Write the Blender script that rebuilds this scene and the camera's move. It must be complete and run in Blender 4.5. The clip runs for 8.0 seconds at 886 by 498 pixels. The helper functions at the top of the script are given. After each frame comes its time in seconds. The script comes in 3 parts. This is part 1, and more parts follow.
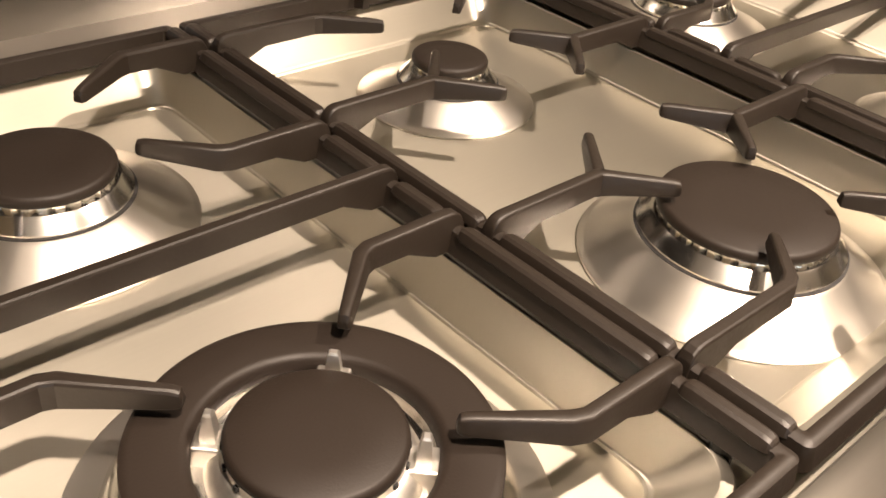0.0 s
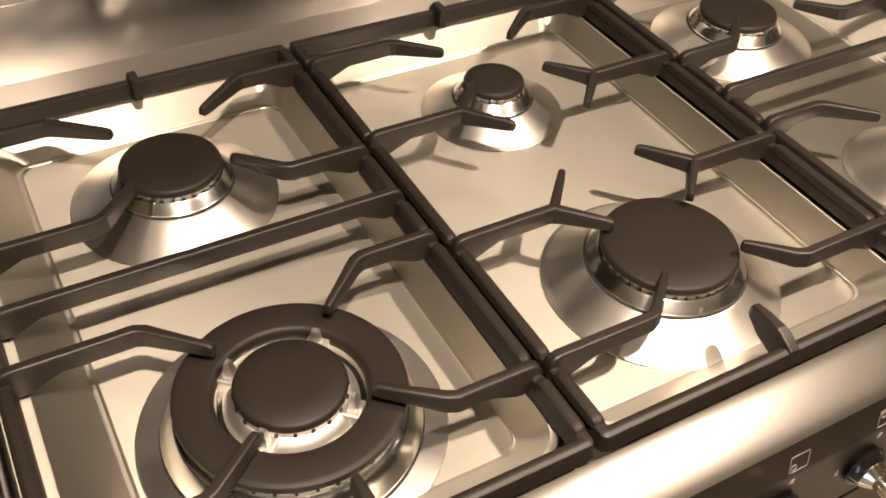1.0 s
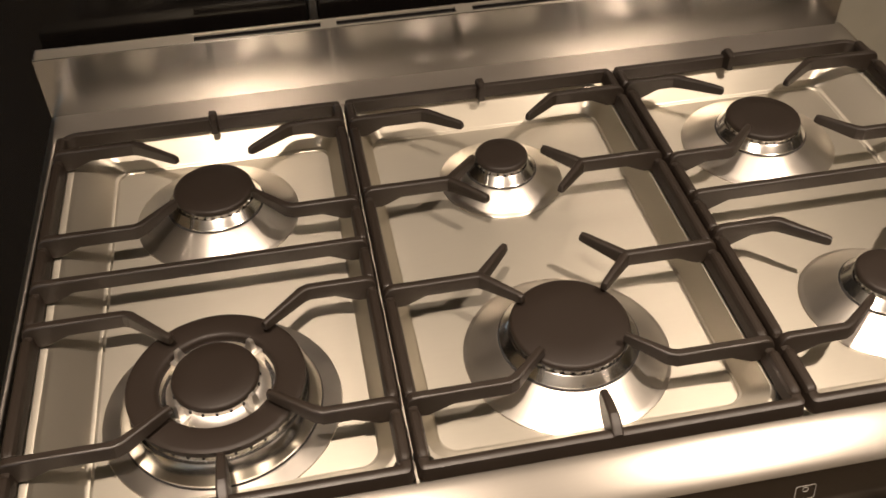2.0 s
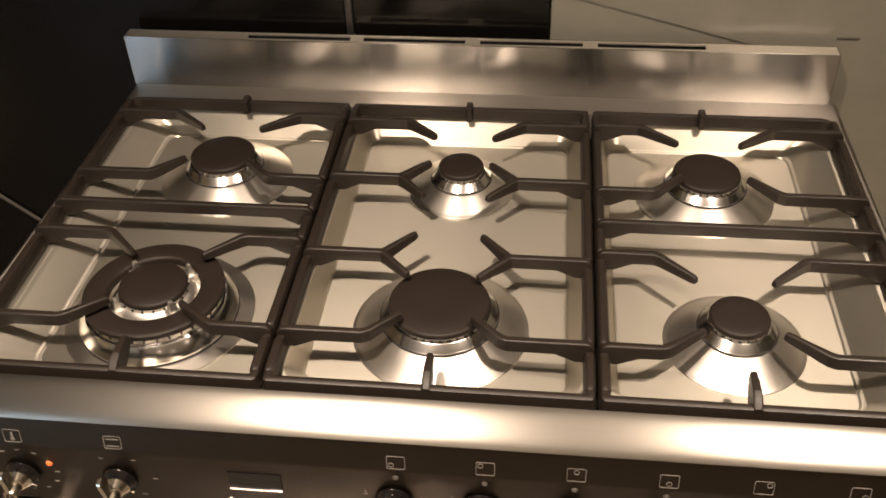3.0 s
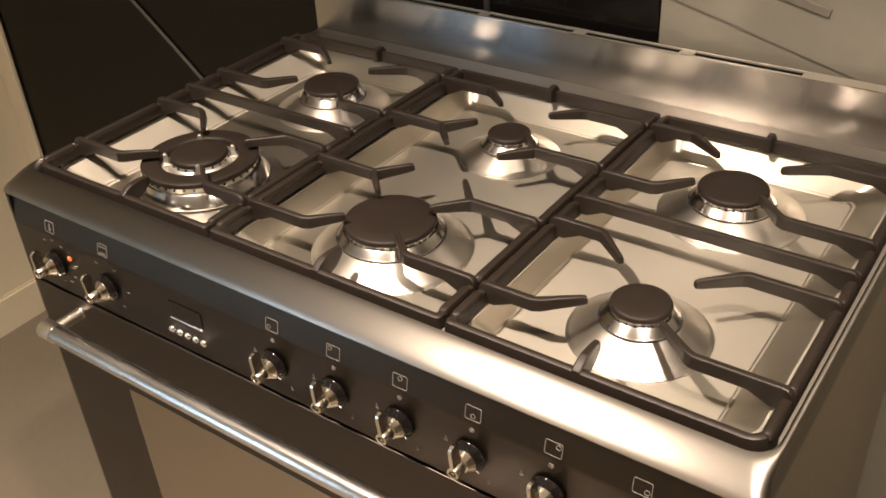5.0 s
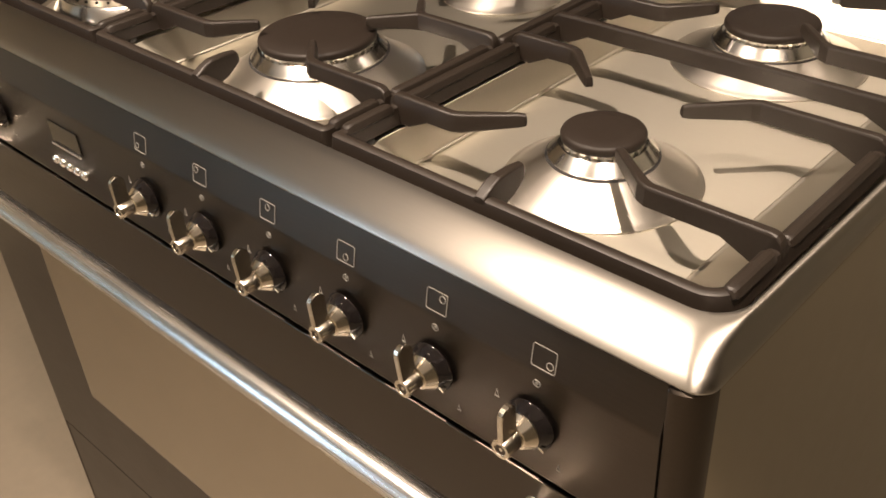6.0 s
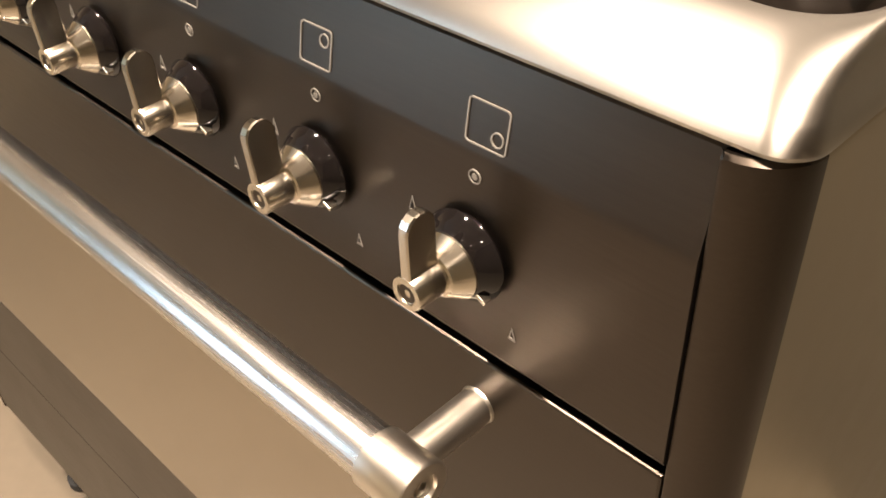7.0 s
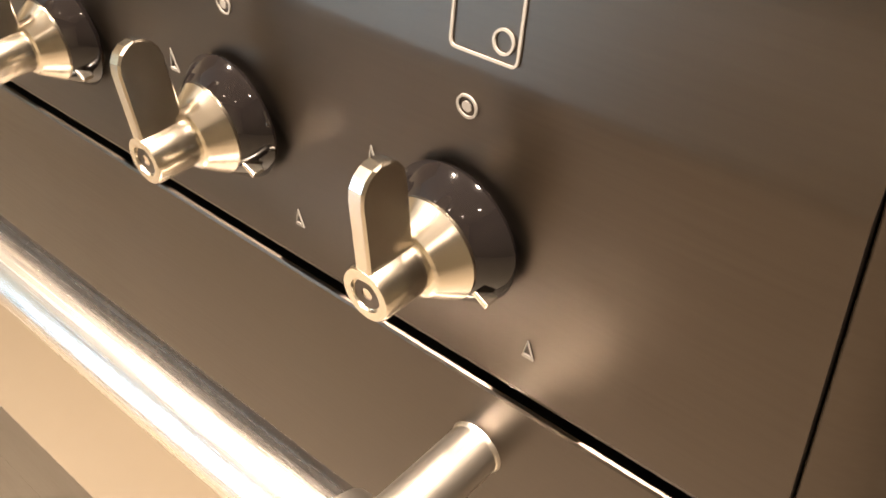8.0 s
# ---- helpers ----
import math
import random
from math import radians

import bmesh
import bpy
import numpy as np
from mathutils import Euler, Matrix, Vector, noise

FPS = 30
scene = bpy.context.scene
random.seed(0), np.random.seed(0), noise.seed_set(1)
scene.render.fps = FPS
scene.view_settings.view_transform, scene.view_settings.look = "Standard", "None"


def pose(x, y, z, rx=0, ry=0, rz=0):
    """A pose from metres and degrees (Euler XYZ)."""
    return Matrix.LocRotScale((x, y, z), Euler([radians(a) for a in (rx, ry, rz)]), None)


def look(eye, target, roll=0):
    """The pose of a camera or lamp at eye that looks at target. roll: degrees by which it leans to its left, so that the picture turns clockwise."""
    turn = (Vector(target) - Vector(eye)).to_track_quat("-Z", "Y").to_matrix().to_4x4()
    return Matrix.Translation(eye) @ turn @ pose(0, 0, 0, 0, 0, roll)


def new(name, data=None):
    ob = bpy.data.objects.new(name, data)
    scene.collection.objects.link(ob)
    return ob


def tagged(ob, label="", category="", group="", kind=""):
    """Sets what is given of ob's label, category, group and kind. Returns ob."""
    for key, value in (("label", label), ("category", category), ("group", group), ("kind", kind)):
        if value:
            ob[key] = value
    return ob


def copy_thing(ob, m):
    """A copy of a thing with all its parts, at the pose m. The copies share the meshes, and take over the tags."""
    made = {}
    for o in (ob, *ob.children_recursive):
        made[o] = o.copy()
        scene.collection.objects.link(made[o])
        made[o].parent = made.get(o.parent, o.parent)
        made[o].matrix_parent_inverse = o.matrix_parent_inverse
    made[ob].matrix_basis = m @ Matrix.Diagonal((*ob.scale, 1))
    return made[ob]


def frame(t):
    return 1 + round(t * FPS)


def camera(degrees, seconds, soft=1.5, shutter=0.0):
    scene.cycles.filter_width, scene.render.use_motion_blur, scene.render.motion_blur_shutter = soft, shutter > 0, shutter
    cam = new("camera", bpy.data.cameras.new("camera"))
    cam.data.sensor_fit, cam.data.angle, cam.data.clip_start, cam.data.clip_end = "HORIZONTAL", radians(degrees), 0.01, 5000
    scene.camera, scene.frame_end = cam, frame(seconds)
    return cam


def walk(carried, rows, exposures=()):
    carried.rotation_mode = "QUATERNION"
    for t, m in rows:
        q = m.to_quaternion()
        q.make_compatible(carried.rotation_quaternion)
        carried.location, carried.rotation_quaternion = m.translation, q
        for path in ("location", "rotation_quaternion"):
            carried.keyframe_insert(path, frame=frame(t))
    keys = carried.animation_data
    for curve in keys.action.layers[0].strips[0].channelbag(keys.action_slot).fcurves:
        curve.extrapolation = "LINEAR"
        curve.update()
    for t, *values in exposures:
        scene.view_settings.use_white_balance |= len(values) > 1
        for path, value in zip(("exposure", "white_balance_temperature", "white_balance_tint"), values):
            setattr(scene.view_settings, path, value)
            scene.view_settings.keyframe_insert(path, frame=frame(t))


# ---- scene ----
cam = camera(49.6, 8.0, 1.7)
PATH = [
    (0, (0.026, 0.002, 1.151), (1.206, 1.15, 0.016), 6.7),
    (0.5, (0.039, -0.055, 1.241), (1.022, 1.111, -0.054), 5.8),
    (1, (0.063, -0.146, 1.334), (0.821, 1.112, -0.023), 3.4),
    (1.5, (0.12, -0.232, 1.419), (0.667, 1.117, 0.048), 1.8),
    (1.7, (0.175, -0.257, 1.441), (0.605, 1.132, 0.067), 0.5),
    (2.8, (0.483, -0.43, 1.493), (0.355, 1.096, 0.207), -2.5),
    (3, (0.537, -0.463, 1.508), (0.344, 1.07, 0.238), -1.9),
    (3.5, (0.708, -0.485, 1.515), (0.254, 1.032, 0.293), -3.2),
    (4, (0.886, -0.471, 1.511), (0.142, 0.955, 0.322), -5.2),
    (4.2, (0.914, -0.479, 1.502), (0.118, 0.934, 0.33), -5.0),
    (5.3, (1.013, -0.394, 1.351), (-0.056, 0.898, 0.261), -3.1),
    (5.5, (1.027, -0.353, 1.305), (-0.085, 0.902, 0.214), -3.1),
    (6, (1.03, -0.26, 1.187), (-0.133, 0.905, 0.052), -3.6),
    (6.5, (0.996, -0.195, 1.092), (-0.126, 0.935, -0.118), -3.3),
    (7, (0.96, -0.135, 1.0), (-0.172, 0.954, -0.238), -2.3),
    (7.5, (0.936, -0.101, 0.958), (-0.182, 0.963, -0.315), -2.6),
    (8, (0.903, -0.082, 0.934), (-0.181, 1.04, -0.318), -2.9),
]
walk(cam, [(t, look(eye, target, roll)) for t, eye, target, roll in PATH], exposures=[(0, 0.78), (0.5, 0.45), (1.0, 0.25), (1.5, 0.12), (3.0, -0.2), (4.0, -0.04), (4.5, 0.06), (5.5, 0.32), (6.5, 0.45), (7.0, 0.85), (7.5, 1.52), (8.0, 1.8)])

# ---- world, lamps, exposure ----
world = bpy.data.worlds.new("world")
scene.world = world
world.use_nodes = True
world.node_tree.nodes["Background"].inputs[0].default_value = (0.5, 0.45, 0.38, 1)
world.node_tree.nodes["Background"].inputs[1].default_value = 0.15

WARM = (1.0, 0.795, 0.63)
CEIL = 2.42
# Third, fifth and sixth are unseen fill, added to lift floor and wall reflections.
SPOTS = [(0.14, -0.40, 24.0), (1.16, -0.22, 19.0), (1.60, -2.20, 6.0), (0.66, -2.10, 7.0), (2.0, -1.2, 6.0), (-0.45, -2.00, 18.0)]
for sx, sy, watt in SPOTS:
    lamp = bpy.data.lights.new("downlight_and_fill_lamp", "AREA")
    lamp.shape, lamp.size, lamp.energy, lamp.color = "DISK", 0.075, watt, WARM
    lamp.spread = radians(100)
    new("downlight_and_fill_lamp", lamp).matrix_basis = pose(sx, sy, CEIL - 0.012)


# ---- materials ----
def shader(name, color, rough, metal=0.0, vary=0.12, grain=40.0, bump=0.0, stretch=(1, 1, 1), aniso=0.0, rough_vary=0.15, spec=0.5, stain=6.0):
    m = bpy.data.materials.new(name)
    m.use_nodes = True
    nt = m.node_tree
    n, l = nt.nodes, nt.links
    b = n["Principled BSDF"]
    b.inputs["Metallic"].default_value = metal
    b.inputs["Specular IOR Level"].default_value = spec
    co = n.new("ShaderNodeTexCoord")
    mp = n.new("ShaderNodeMapping")
    mp.inputs["Scale"].default_value = stretch
    l.new(co.outputs["Object"], mp.inputs["Vector"])
    fine = n.new("ShaderNodeTexNoise")
    fine.inputs["Scale"].default_value = grain
    fine.inputs["Detail"].default_value = 4
    l.new(mp.outputs[0], fine.inputs["Vector"])
    big = n.new("ShaderNodeTexNoise")
    big.inputs["Scale"].default_value = stain
    big.inputs["Detail"].default_value = 3
    l.new(co.outputs["Object"], big.inputs["Vector"])
    mix = n.new("ShaderNodeMath")
    mix.operation = "MULTIPLY_ADD"
    mix.inputs[1].default_value = 0.5
    l.new(fine.outputs["Fac"], mix.inputs[0])
    half = n.new("ShaderNodeMath")
    half.operation = "MULTIPLY"
    half.inputs[1].default_value = 0.5
    l.new(big.outputs["Fac"], half.inputs[0])
    l.new(half.outputs[0], mix.inputs[2])
    ramp = n.new("ShaderNodeValToRGB")
    ramp.color_ramp.elements[0].position, ramp.color_ramp.elements[1].position = 0.3, 0.7
    ramp.color_ramp.elements[0].color = (*[c * (1 - vary) for c in color], 1)
    ramp.color_ramp.elements[1].color = (*[min(1, c * (1 + vary)) for c in color], 1)
    l.new(mix.outputs[0], ramp.inputs[0])
    l.new(ramp.outputs[0], b.inputs["Base Color"])
    rr = n.new("ShaderNodeMapRange")
    rr.inputs["From Min"].default_value, rr.inputs["From Max"].default_value = 0.3, 0.7
    rr.inputs["To Min"].default_value, rr.inputs["To Max"].default_value = rough * (1 - rough_vary), rough * (1 + rough_vary)
    l.new(mix.outputs[0], rr.inputs["Value"])
    l.new(rr.outputs[0], b.inputs["Roughness"])
    if bump:
        bp = n.new("ShaderNodeBump")
        bp.inputs["Strength"].default_value = bump
        bp.inputs["Distance"].default_value = 0.001
        l.new(fine.outputs["Fac"], bp.inputs["Height"])
        l.new(bp.outputs[0], b.inputs["Normal"])
    if aniso:
        b.inputs["Anisotropic"].default_value = aniso
        b.inputs["Anisotropic Rotation"].default_value = 0.25
        tg = n.new("ShaderNodeTangent")
        tg.direction_type, tg.axis = "RADIAL", "Z"
        l.new(tg.outputs[0], b.inputs["Tangent"])
    return m


def brushed(name, color, rough, aniso, wave=0.0):
    """Sheet brushed lengthwise; its tangent follows the mesh's own brush map. A wave gives the slight buckle of thin sheet."""
    m = shader(name, color, rough, 1.0, 0.02, 60, 0.0, (0.6, 10, 10), rough_vary=0.02)
    nt = m.node_tree
    tg = nt.nodes.new("ShaderNodeTangent")
    tg.direction_type, tg.uv_map = "UV_MAP", "brush"
    b = nt.nodes["Principled BSDF"]
    b.inputs["Anisotropic"].default_value = aniso
    nt.links.new(tg.outputs[0], b.inputs["Tangent"])
    if wave:
        co, mp = nt.nodes.new("ShaderNodeTexCoord"), nt.nodes.new("ShaderNodeMapping")
        mp.inputs["Scale"].default_value = (1.0, 1.0, 0.22)
        buckle, bp = nt.nodes.new("ShaderNodeTexNoise"), nt.nodes.new("ShaderNodeBump")
        buckle.inputs["Scale"].default_value, buckle.inputs["Detail"].default_value = 13.0, 0.4
        bp.inputs["Strength"].default_value, bp.inputs["Distance"].default_value = 1.0, wave
        nt.links.new(co.outputs["Object"], mp.inputs["Vector"])
        nt.links.new(mp.outputs[0], buckle.inputs["Vector"])
        nt.links.new(buckle.outputs["Fac"], bp.inputs["Height"])
        nt.links.new(bp.outputs[0], b.inputs["Normal"])
    return m


def brush_map(ob):
    """Lay the brush map so that its first axis runs across the brushing."""
    uv = ob.data.uv_layers.new(name="brush")
    for lo in ob.data.loops:
        c = ob.data.vertices[lo.vertex_index].co
        uv.data[lo.index].uv = (c.z + c.y, c.x)
    return ob


def glow(name, color, strength):
    m = bpy.data.materials.new(name)
    m.use_nodes = True
    b = m.node_tree.nodes["Principled BSDF"]
    b.inputs["Base Color"].default_value = (*color, 1)
    b.inputs["Emission Color"].default_value = (*color, 1)
    b.inputs["Emission Strength"].default_value = strength
    return m


STEEL = shader("brushed_steel", (0.43, 0.404, 0.366), 0.27, 0.95, 0.02, 60, 0.0, (0.6, 10, 10), rough_vary=0.04)
STEEL_RIM = brushed("rim_steel", (0.385, 0.36, 0.322), 0.35, 0.75)
STEEL_WELL = brushed("satin_steel", (0.505, 0.476, 0.408), 0.42, 0.74)
STEEL_SPUN = shader("spun_steel", (0.74, 0.70, 0.64), 0.36, 1.0, 0.05, 50, 0.0, aniso=0.45)
STEEL_SPLASH = brushed("upstand_steel", (0.41, 0.40, 0.385), 0.205, 1.0, wave=0.0010)
ALU = shader("polished_aluminium", (0.82, 0.80, 0.76), 0.17, 1.0, 0.05, 80, 0.0)
CAST = shader("cast_aluminium", (0.80, 0.77, 0.72), 0.40, 1.0, 0.08, 300, 0.05)
CHROME = shader("satin_nickel", (0.66, 0.61, 0.52), 0.20, 1.0, 0.05, 200, 0.02)
POST = shader("post_steel", (0.66, 0.62, 0.55), 0.33, 1.0, 0.04, 80)
BAR = shader("handle_steel", (0.70, 0.68, 0.65), 0.27, 1.0, 0.08, 60, 0.11, (0.25, 14, 14))
IRON = shader("cast_iron_enamel", (0.0150, 0.0108, 0.0078), 0.46, 0.0, 0.25, 500, 0.10, spec=0.38)
CAP = shader("matt_enamel", (0.0140, 0.0098, 0.0072), 0.52, 0.0, 0.18, 900, 0.12, spec=0.26)
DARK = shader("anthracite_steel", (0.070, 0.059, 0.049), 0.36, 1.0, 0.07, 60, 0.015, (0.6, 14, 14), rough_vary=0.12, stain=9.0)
# Lighter copy of the anthracite; the reflection of lit surroundings is in its colour.
SIDE = shader("anthracite_side_lit", (0.35, 0.305, 0.23), 0.34, 1.0, 0.06, 60, 0.02)
GLASS = shader("mirrored_oven_glass", (0.40, 0.36, 0.30), 0.10, 1.0, 0.04, 30)
GLOSSBLACK = shader("gloss_black", (0.006, 0.005, 0.005), 0.06, 0.0, 0.1, 60, spec=0.45)
# Near-black colour, mostly standing in for shade in gaps and slots.
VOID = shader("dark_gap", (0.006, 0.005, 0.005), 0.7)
PRINT = shader("pale_print", (0.185, 0.175, 0.155), 0.6, 0.0, 0.04)
WALL = shader("olive_paint", (0.24, 0.215, 0.15), 0.42, 0.0, 0.05, 120, 0.03, stain=3.0)
CREAM = shader("cream_paint", (0.66, 0.60, 0.46), 0.45, 0.0, 0.04, 120, 0.03, stain=3.0)
BLACKWALL = shader("black_wall_panel", (0.0042, 0.0035, 0.0030), 0.16, 0.0, 0.25, 40, stain=2.0, spec=0.18)
GREYPANEL = shader("grey_green_panel", (0.20, 0.19, 0.155), 0.22, 0.0, 0.08, 30, stain=4.0)
FLOOR = shader("beige_floor", (0.168, 0.143, 0.108), 0.40, 0.0, 0.08, 50, 0.03, stain=3.0)
BROWN = shader("brown_paint", (0.14, 0.118, 0.078), 0.6, 0.0, 0.06, 80)
WHITE = shader("ceiling_paint", (0.55, 0.52, 0.46), 0.7, 0.0, 0.03, 60, 0.02)
RUBBER = shader("black_rubber", (0.02, 0.02, 0.02), 0.7)
CABLE = shader("grey_cable", (0.075, 0.066, 0.052), 0.6)
STRIP = shader("joint_metal", (0.06, 0.056, 0.05), 0.38, 0.6, 0.1, 60, 0.0, (10, 10, 0.6))
GROOVE = shader("shaded_groove", (0.145, 0.135, 0.108), 0.6)
BULB = glow("bulb", WARM, 30.0)
DAY = glow("daylit_pane", (0.60, 0.79, 1.0), 5.0)
ORANGE = glow("indicator", (1.0, 0.16, 0.03), 0.5)

# ---- building helpers ----
AT = {}


def smooth(me, angle=40):
    for p in me.polygons:
        p.use_smooth = True
    me.set_sharp_from_angle(angle=radians(angle))


def mesh_of(name, bm, mat, angle=40):
    bmesh.ops.recalc_face_normals(bm, faces=bm.faces)
    me = bpy.data.meshes.new(name)
    bm.to_mesh(me)
    bm.free()
    me.materials.append(mat)
    areas = [p.area for p in me.polygons]
    if len(areas) < 220 and max(areas) > 0.08 * sum(areas):
        angle = min(angle, 14)
    smooth(me, angle)
    return me


def thing(name, x, y, z, label, category, group="", kind=""):
    ob = new(name)
    ob.empty_display_size = 0.05
    AT[ob] = pose(x, y, z)
    ob.matrix_basis = AT[ob]
    return tagged(ob, label, category, group, kind)


def part(name, bm, mat, parent, label="", m=None, angle=40):
    me = bm if isinstance(bm, bpy.types.Mesh) else mesh_of(name, bm, mat, angle)
    ob = new(name, me)
    m = m or Matrix()
    ob.parent = parent
    ob.matrix_parent_inverse = AT[parent].inverted()
    ob.matrix_basis = m
    AT[ob] = m
    return tagged(ob, label)


def solid(name, bm, mat, label, category, kind="", m=None, angle=40):
    ob = new(name, mesh_of(name, bm, mat, angle))
    AT[ob] = m or Matrix()
    ob.matrix_basis = AT[ob]
    return tagged(ob, label, category, "", kind)


def box(x0, x1, y0, y1, z0, z1, bevel=0.0, seg=2, bm=None):
    bm = bm or bmesh.new()
    r = bmesh.ops.create_cube(bm, size=1, matrix=Matrix.Translation(((x0 + x1) / 2, (y0 + y1) / 2, (z0 + z1) / 2)) @ Matrix.Diagonal((x1 - x0, y1 - y0, z1 - z0, 1)))
    if bevel:
        es = list({e for v in r["verts"] for e in v.link_edges})
        bmesh.ops.bevel(bm, geom=es, offset=bevel, segments=seg, affect="EDGES", profile=0.5)
    return bm


def loft(loops, cap0=False, cap1=False, bm=None, closed=True):
    """Skin a list of loops with equal point counts."""
    bm = bm or bmesh.new()
    vs = [[bm.verts.new(p) for p in lp] for lp in loops]
    k = len(vs[0])
    for a, b in zip(vs, vs[1:]):
        for i in range(k if closed else k - 1):
            j = (i + 1) % k
            bm.faces.new((a[i], a[j], b[j], b[i]))
    if cap0:
        bm.faces.new(vs[0])
    if cap1:
        bm.faces.new(vs[-1])
    return bm


def lathe(profile, n=64, bm=None, cap0=False, cap1=True):
    """Turn (radius, height) pairs round z."""
    loops = [[(r * math.cos(2 * math.pi * i / n), r * math.sin(2 * math.pi * i / n), z) for i in range(n)] for r, z in profile]
    return loft(loops, cap0, cap1, bm)


def rounded(x0, x1, y0, y1, z, r, n=8, lead=0.0012):
    """A rounded rectangle; lead adds a point on the straight before and after each corner, so that flats shade flat."""
    out = []
    for cx, cy, a0 in ((x1 - r, y1 - r, 0), (x0 + r, y1 - r, 90), (x0 + r, y0 + r, 180), (x1 - r, y0 + r, 270)):
        arc = []
        for i in range(n + 1):
            a = radians(a0 + 90 * i / n)
            arc.append((cx + r * math.cos(a), cy + r * math.sin(a), z))
        if lead:
            a, b = radians(a0), radians(a0 + 90)
            arc = [(arc[0][0] + lead * math.sin(a), arc[0][1] - lead * math.cos(a), z)] + arc + [(arc[-1][0] - lead * math.sin(b), arc[-1][1] + lead * math.cos(b), z)]
        out += arc
    return out


def tube(points, r, n=12, bm=None):
    pts = [Vector(p) for p in points]
    loops = []
    for i, p in enumerate(pts):
        d = (pts[min(i + 1, len(pts) - 1)] - pts[max(i - 1, 0)]).normalized()
        u = d.cross(Vector((0.3, 0.1, 1))).normalized()
        v = d.cross(u)
        loops.append([p + r * (math.cos(2 * math.pi * k / n) * u + math.sin(2 * math.pi * k / n) * v) for k in range(n)])
    return loft(loops, True, True, bm)


def beam(stations, bm=None, c=0.0015):
    """A bar through (x, y, width, top, bottom) stations, slightly narrower on top, with rounded upper edges."""
    loops = []
    for i, (x, y, w, zt, zb) in enumerate(stations):
        p = Vector((x, y))
        a = Vector(stations[max(i - 1, 0)][:2])
        b = Vector(stations[min(i + 1, len(stations) - 1)][:2])
        d1 = (p - a).normalized() if i else (b - p).normalized()
        d2 = (b - p).normalized() if i < len(stations) - 1 else d1
        d = (d1 + d2).normalized()
        s = Vector((-d.y, d.x)) / max(0.5, d.dot(d1))
        h, t = w / 2, w / 2 * 0.86
        sec = [(-h, zb + c * 0.5), (-h * 0.8, zb), (h * 0.8, zb), (h, zb + c * 0.5), (t, zt - c), (t - c * 0.35, zt - c * 0.35), (t - c, zt), (-t + c, zt), (-t + c * 0.35, zt - c * 0.35), (-t, zt - c)]
        loops.append([(x + s.x * o, y + s.y * o, z) for o, z in sec])
    return loft(loops, True, True, bm)


# ---- the room ----
X0, X1, Y0, Y1 = -1.00, 2.60, -2.90, 0.640
XW, STUB = -2.70, -0.62
solid("floor", box(XW - 0.1, X1 + 0.1, Y0 - 0.1, Y1 + 0.1, -0.05, 0.0), FLOOR, "plain beige floor in a show kitchen", "floor", "structure")
solid("ceiling", box(XW - 0.1, X1 + 0.1, Y0 - 0.1, Y1 + 0.1, CEIL, CEIL + 0.05), WHITE, "off-white painted ceiling with recessed downlights", "ceiling", "structure")
solid("wall_back", box(XW - 0.1, X1 + 0.1, Y1, Y1 + 0.1, 0, CEIL), WALL, "olive-grey painted wall behind the cooker", "wall", "structure")
# Unseen east wall, added with a dull brown that darkens reflections.
solid("wall_east", box(X1, X1 + 0.1, Y0, Y1, 0, CEIL), BROWN, "unseen wall, dull brown to darken reflections", "wall", "structure")
solid("wall_west", box(XW - 0.1, XW, Y0, Y1, 0, CEIL), CREAM, "cream painted wall", "wall", "structure")
solid("wall_stub", box(X0 - 0.1, X0, STUB, Y1, 0, CEIL), CREAM, "short cream painted wall beside the cooker", "wall", "structure")
# unseen front wall, cream to brighten reflections, with a pair of glazed doors
DX0, DX1, DZ1 = -2.18, -1.32, 2.05
bm = box(XW - 0.1, DX0, Y0 - 0.1, Y0, 0, CEIL)
box(DX1, X1 + 0.1, Y0 - 0.1, Y0, 0, CEIL, bm=bm)
box(DX0, DX1, Y0 - 0.1, Y0, DZ1, CEIL, bm=bm)
solid("wall_front", bm, CREAM, "unseen wall, cream to brighten reflections, with a glazed door opening", "wall", "structure")
DXM = (DX0 + DX1) / 2
gd = thing("door_1", DXM, Y0 - 0.05, 0, "pair of glazed doors with cool daylight behind the panes", "door", kind="structure")
bm = box(DX0, DX0 + 0.07, Y0 - 0.075, Y0 - 0.035, 0, DZ1, 0.003)
box(DX1 - 0.07, DX1, Y0 - 0.075, Y0 - 0.035, 0, DZ1, 0.003, bm=bm)
box(DX0 + 0.071, DX1 - 0.071, Y0 - 0.075, Y0 - 0.035, 0, 0.10, 0.003, bm=bm)
box(DX0 + 0.071, DX1 - 0.071, Y0 - 0.075, Y0 - 0.035, DZ1 - 0.10, DZ1, 0.003, bm=bm)
box(DXM - 0.045, DXM + 0.045, Y0 - 0.075, Y0 - 0.035, 0.101, DZ1 - 0.101, 0.003, bm=bm)
part("door_frame", bm, CREAM, gd)
for p0, p1 in ((DX0 + 0.072, DXM - 0.047), (DXM + 0.047, DX1 - 0.072)):
    part("pane", box(p0, p1, Y0 - 0.066, Y0 - 0.06, 0.101, DZ1 - 0.101), DAY, gd)


def skirting(x0, x1, y0, y1):
    bm = box(x0, x1, y0, y1, 0, 0.095, 0.0)
    top = [e for e in bm.edges if all(v.co.z > 0.09 for v in e.verts)]
    bmesh.ops.bevel(bm, geom=top, offset=0.006, segments=2, affect="EDGES")
    return bm


solid("baseboard", skirting(X0, X0 + 0.014, STUB, Y1 - 0.0155), CREAM, "cream painted skirting board", "baseboard", "structure")
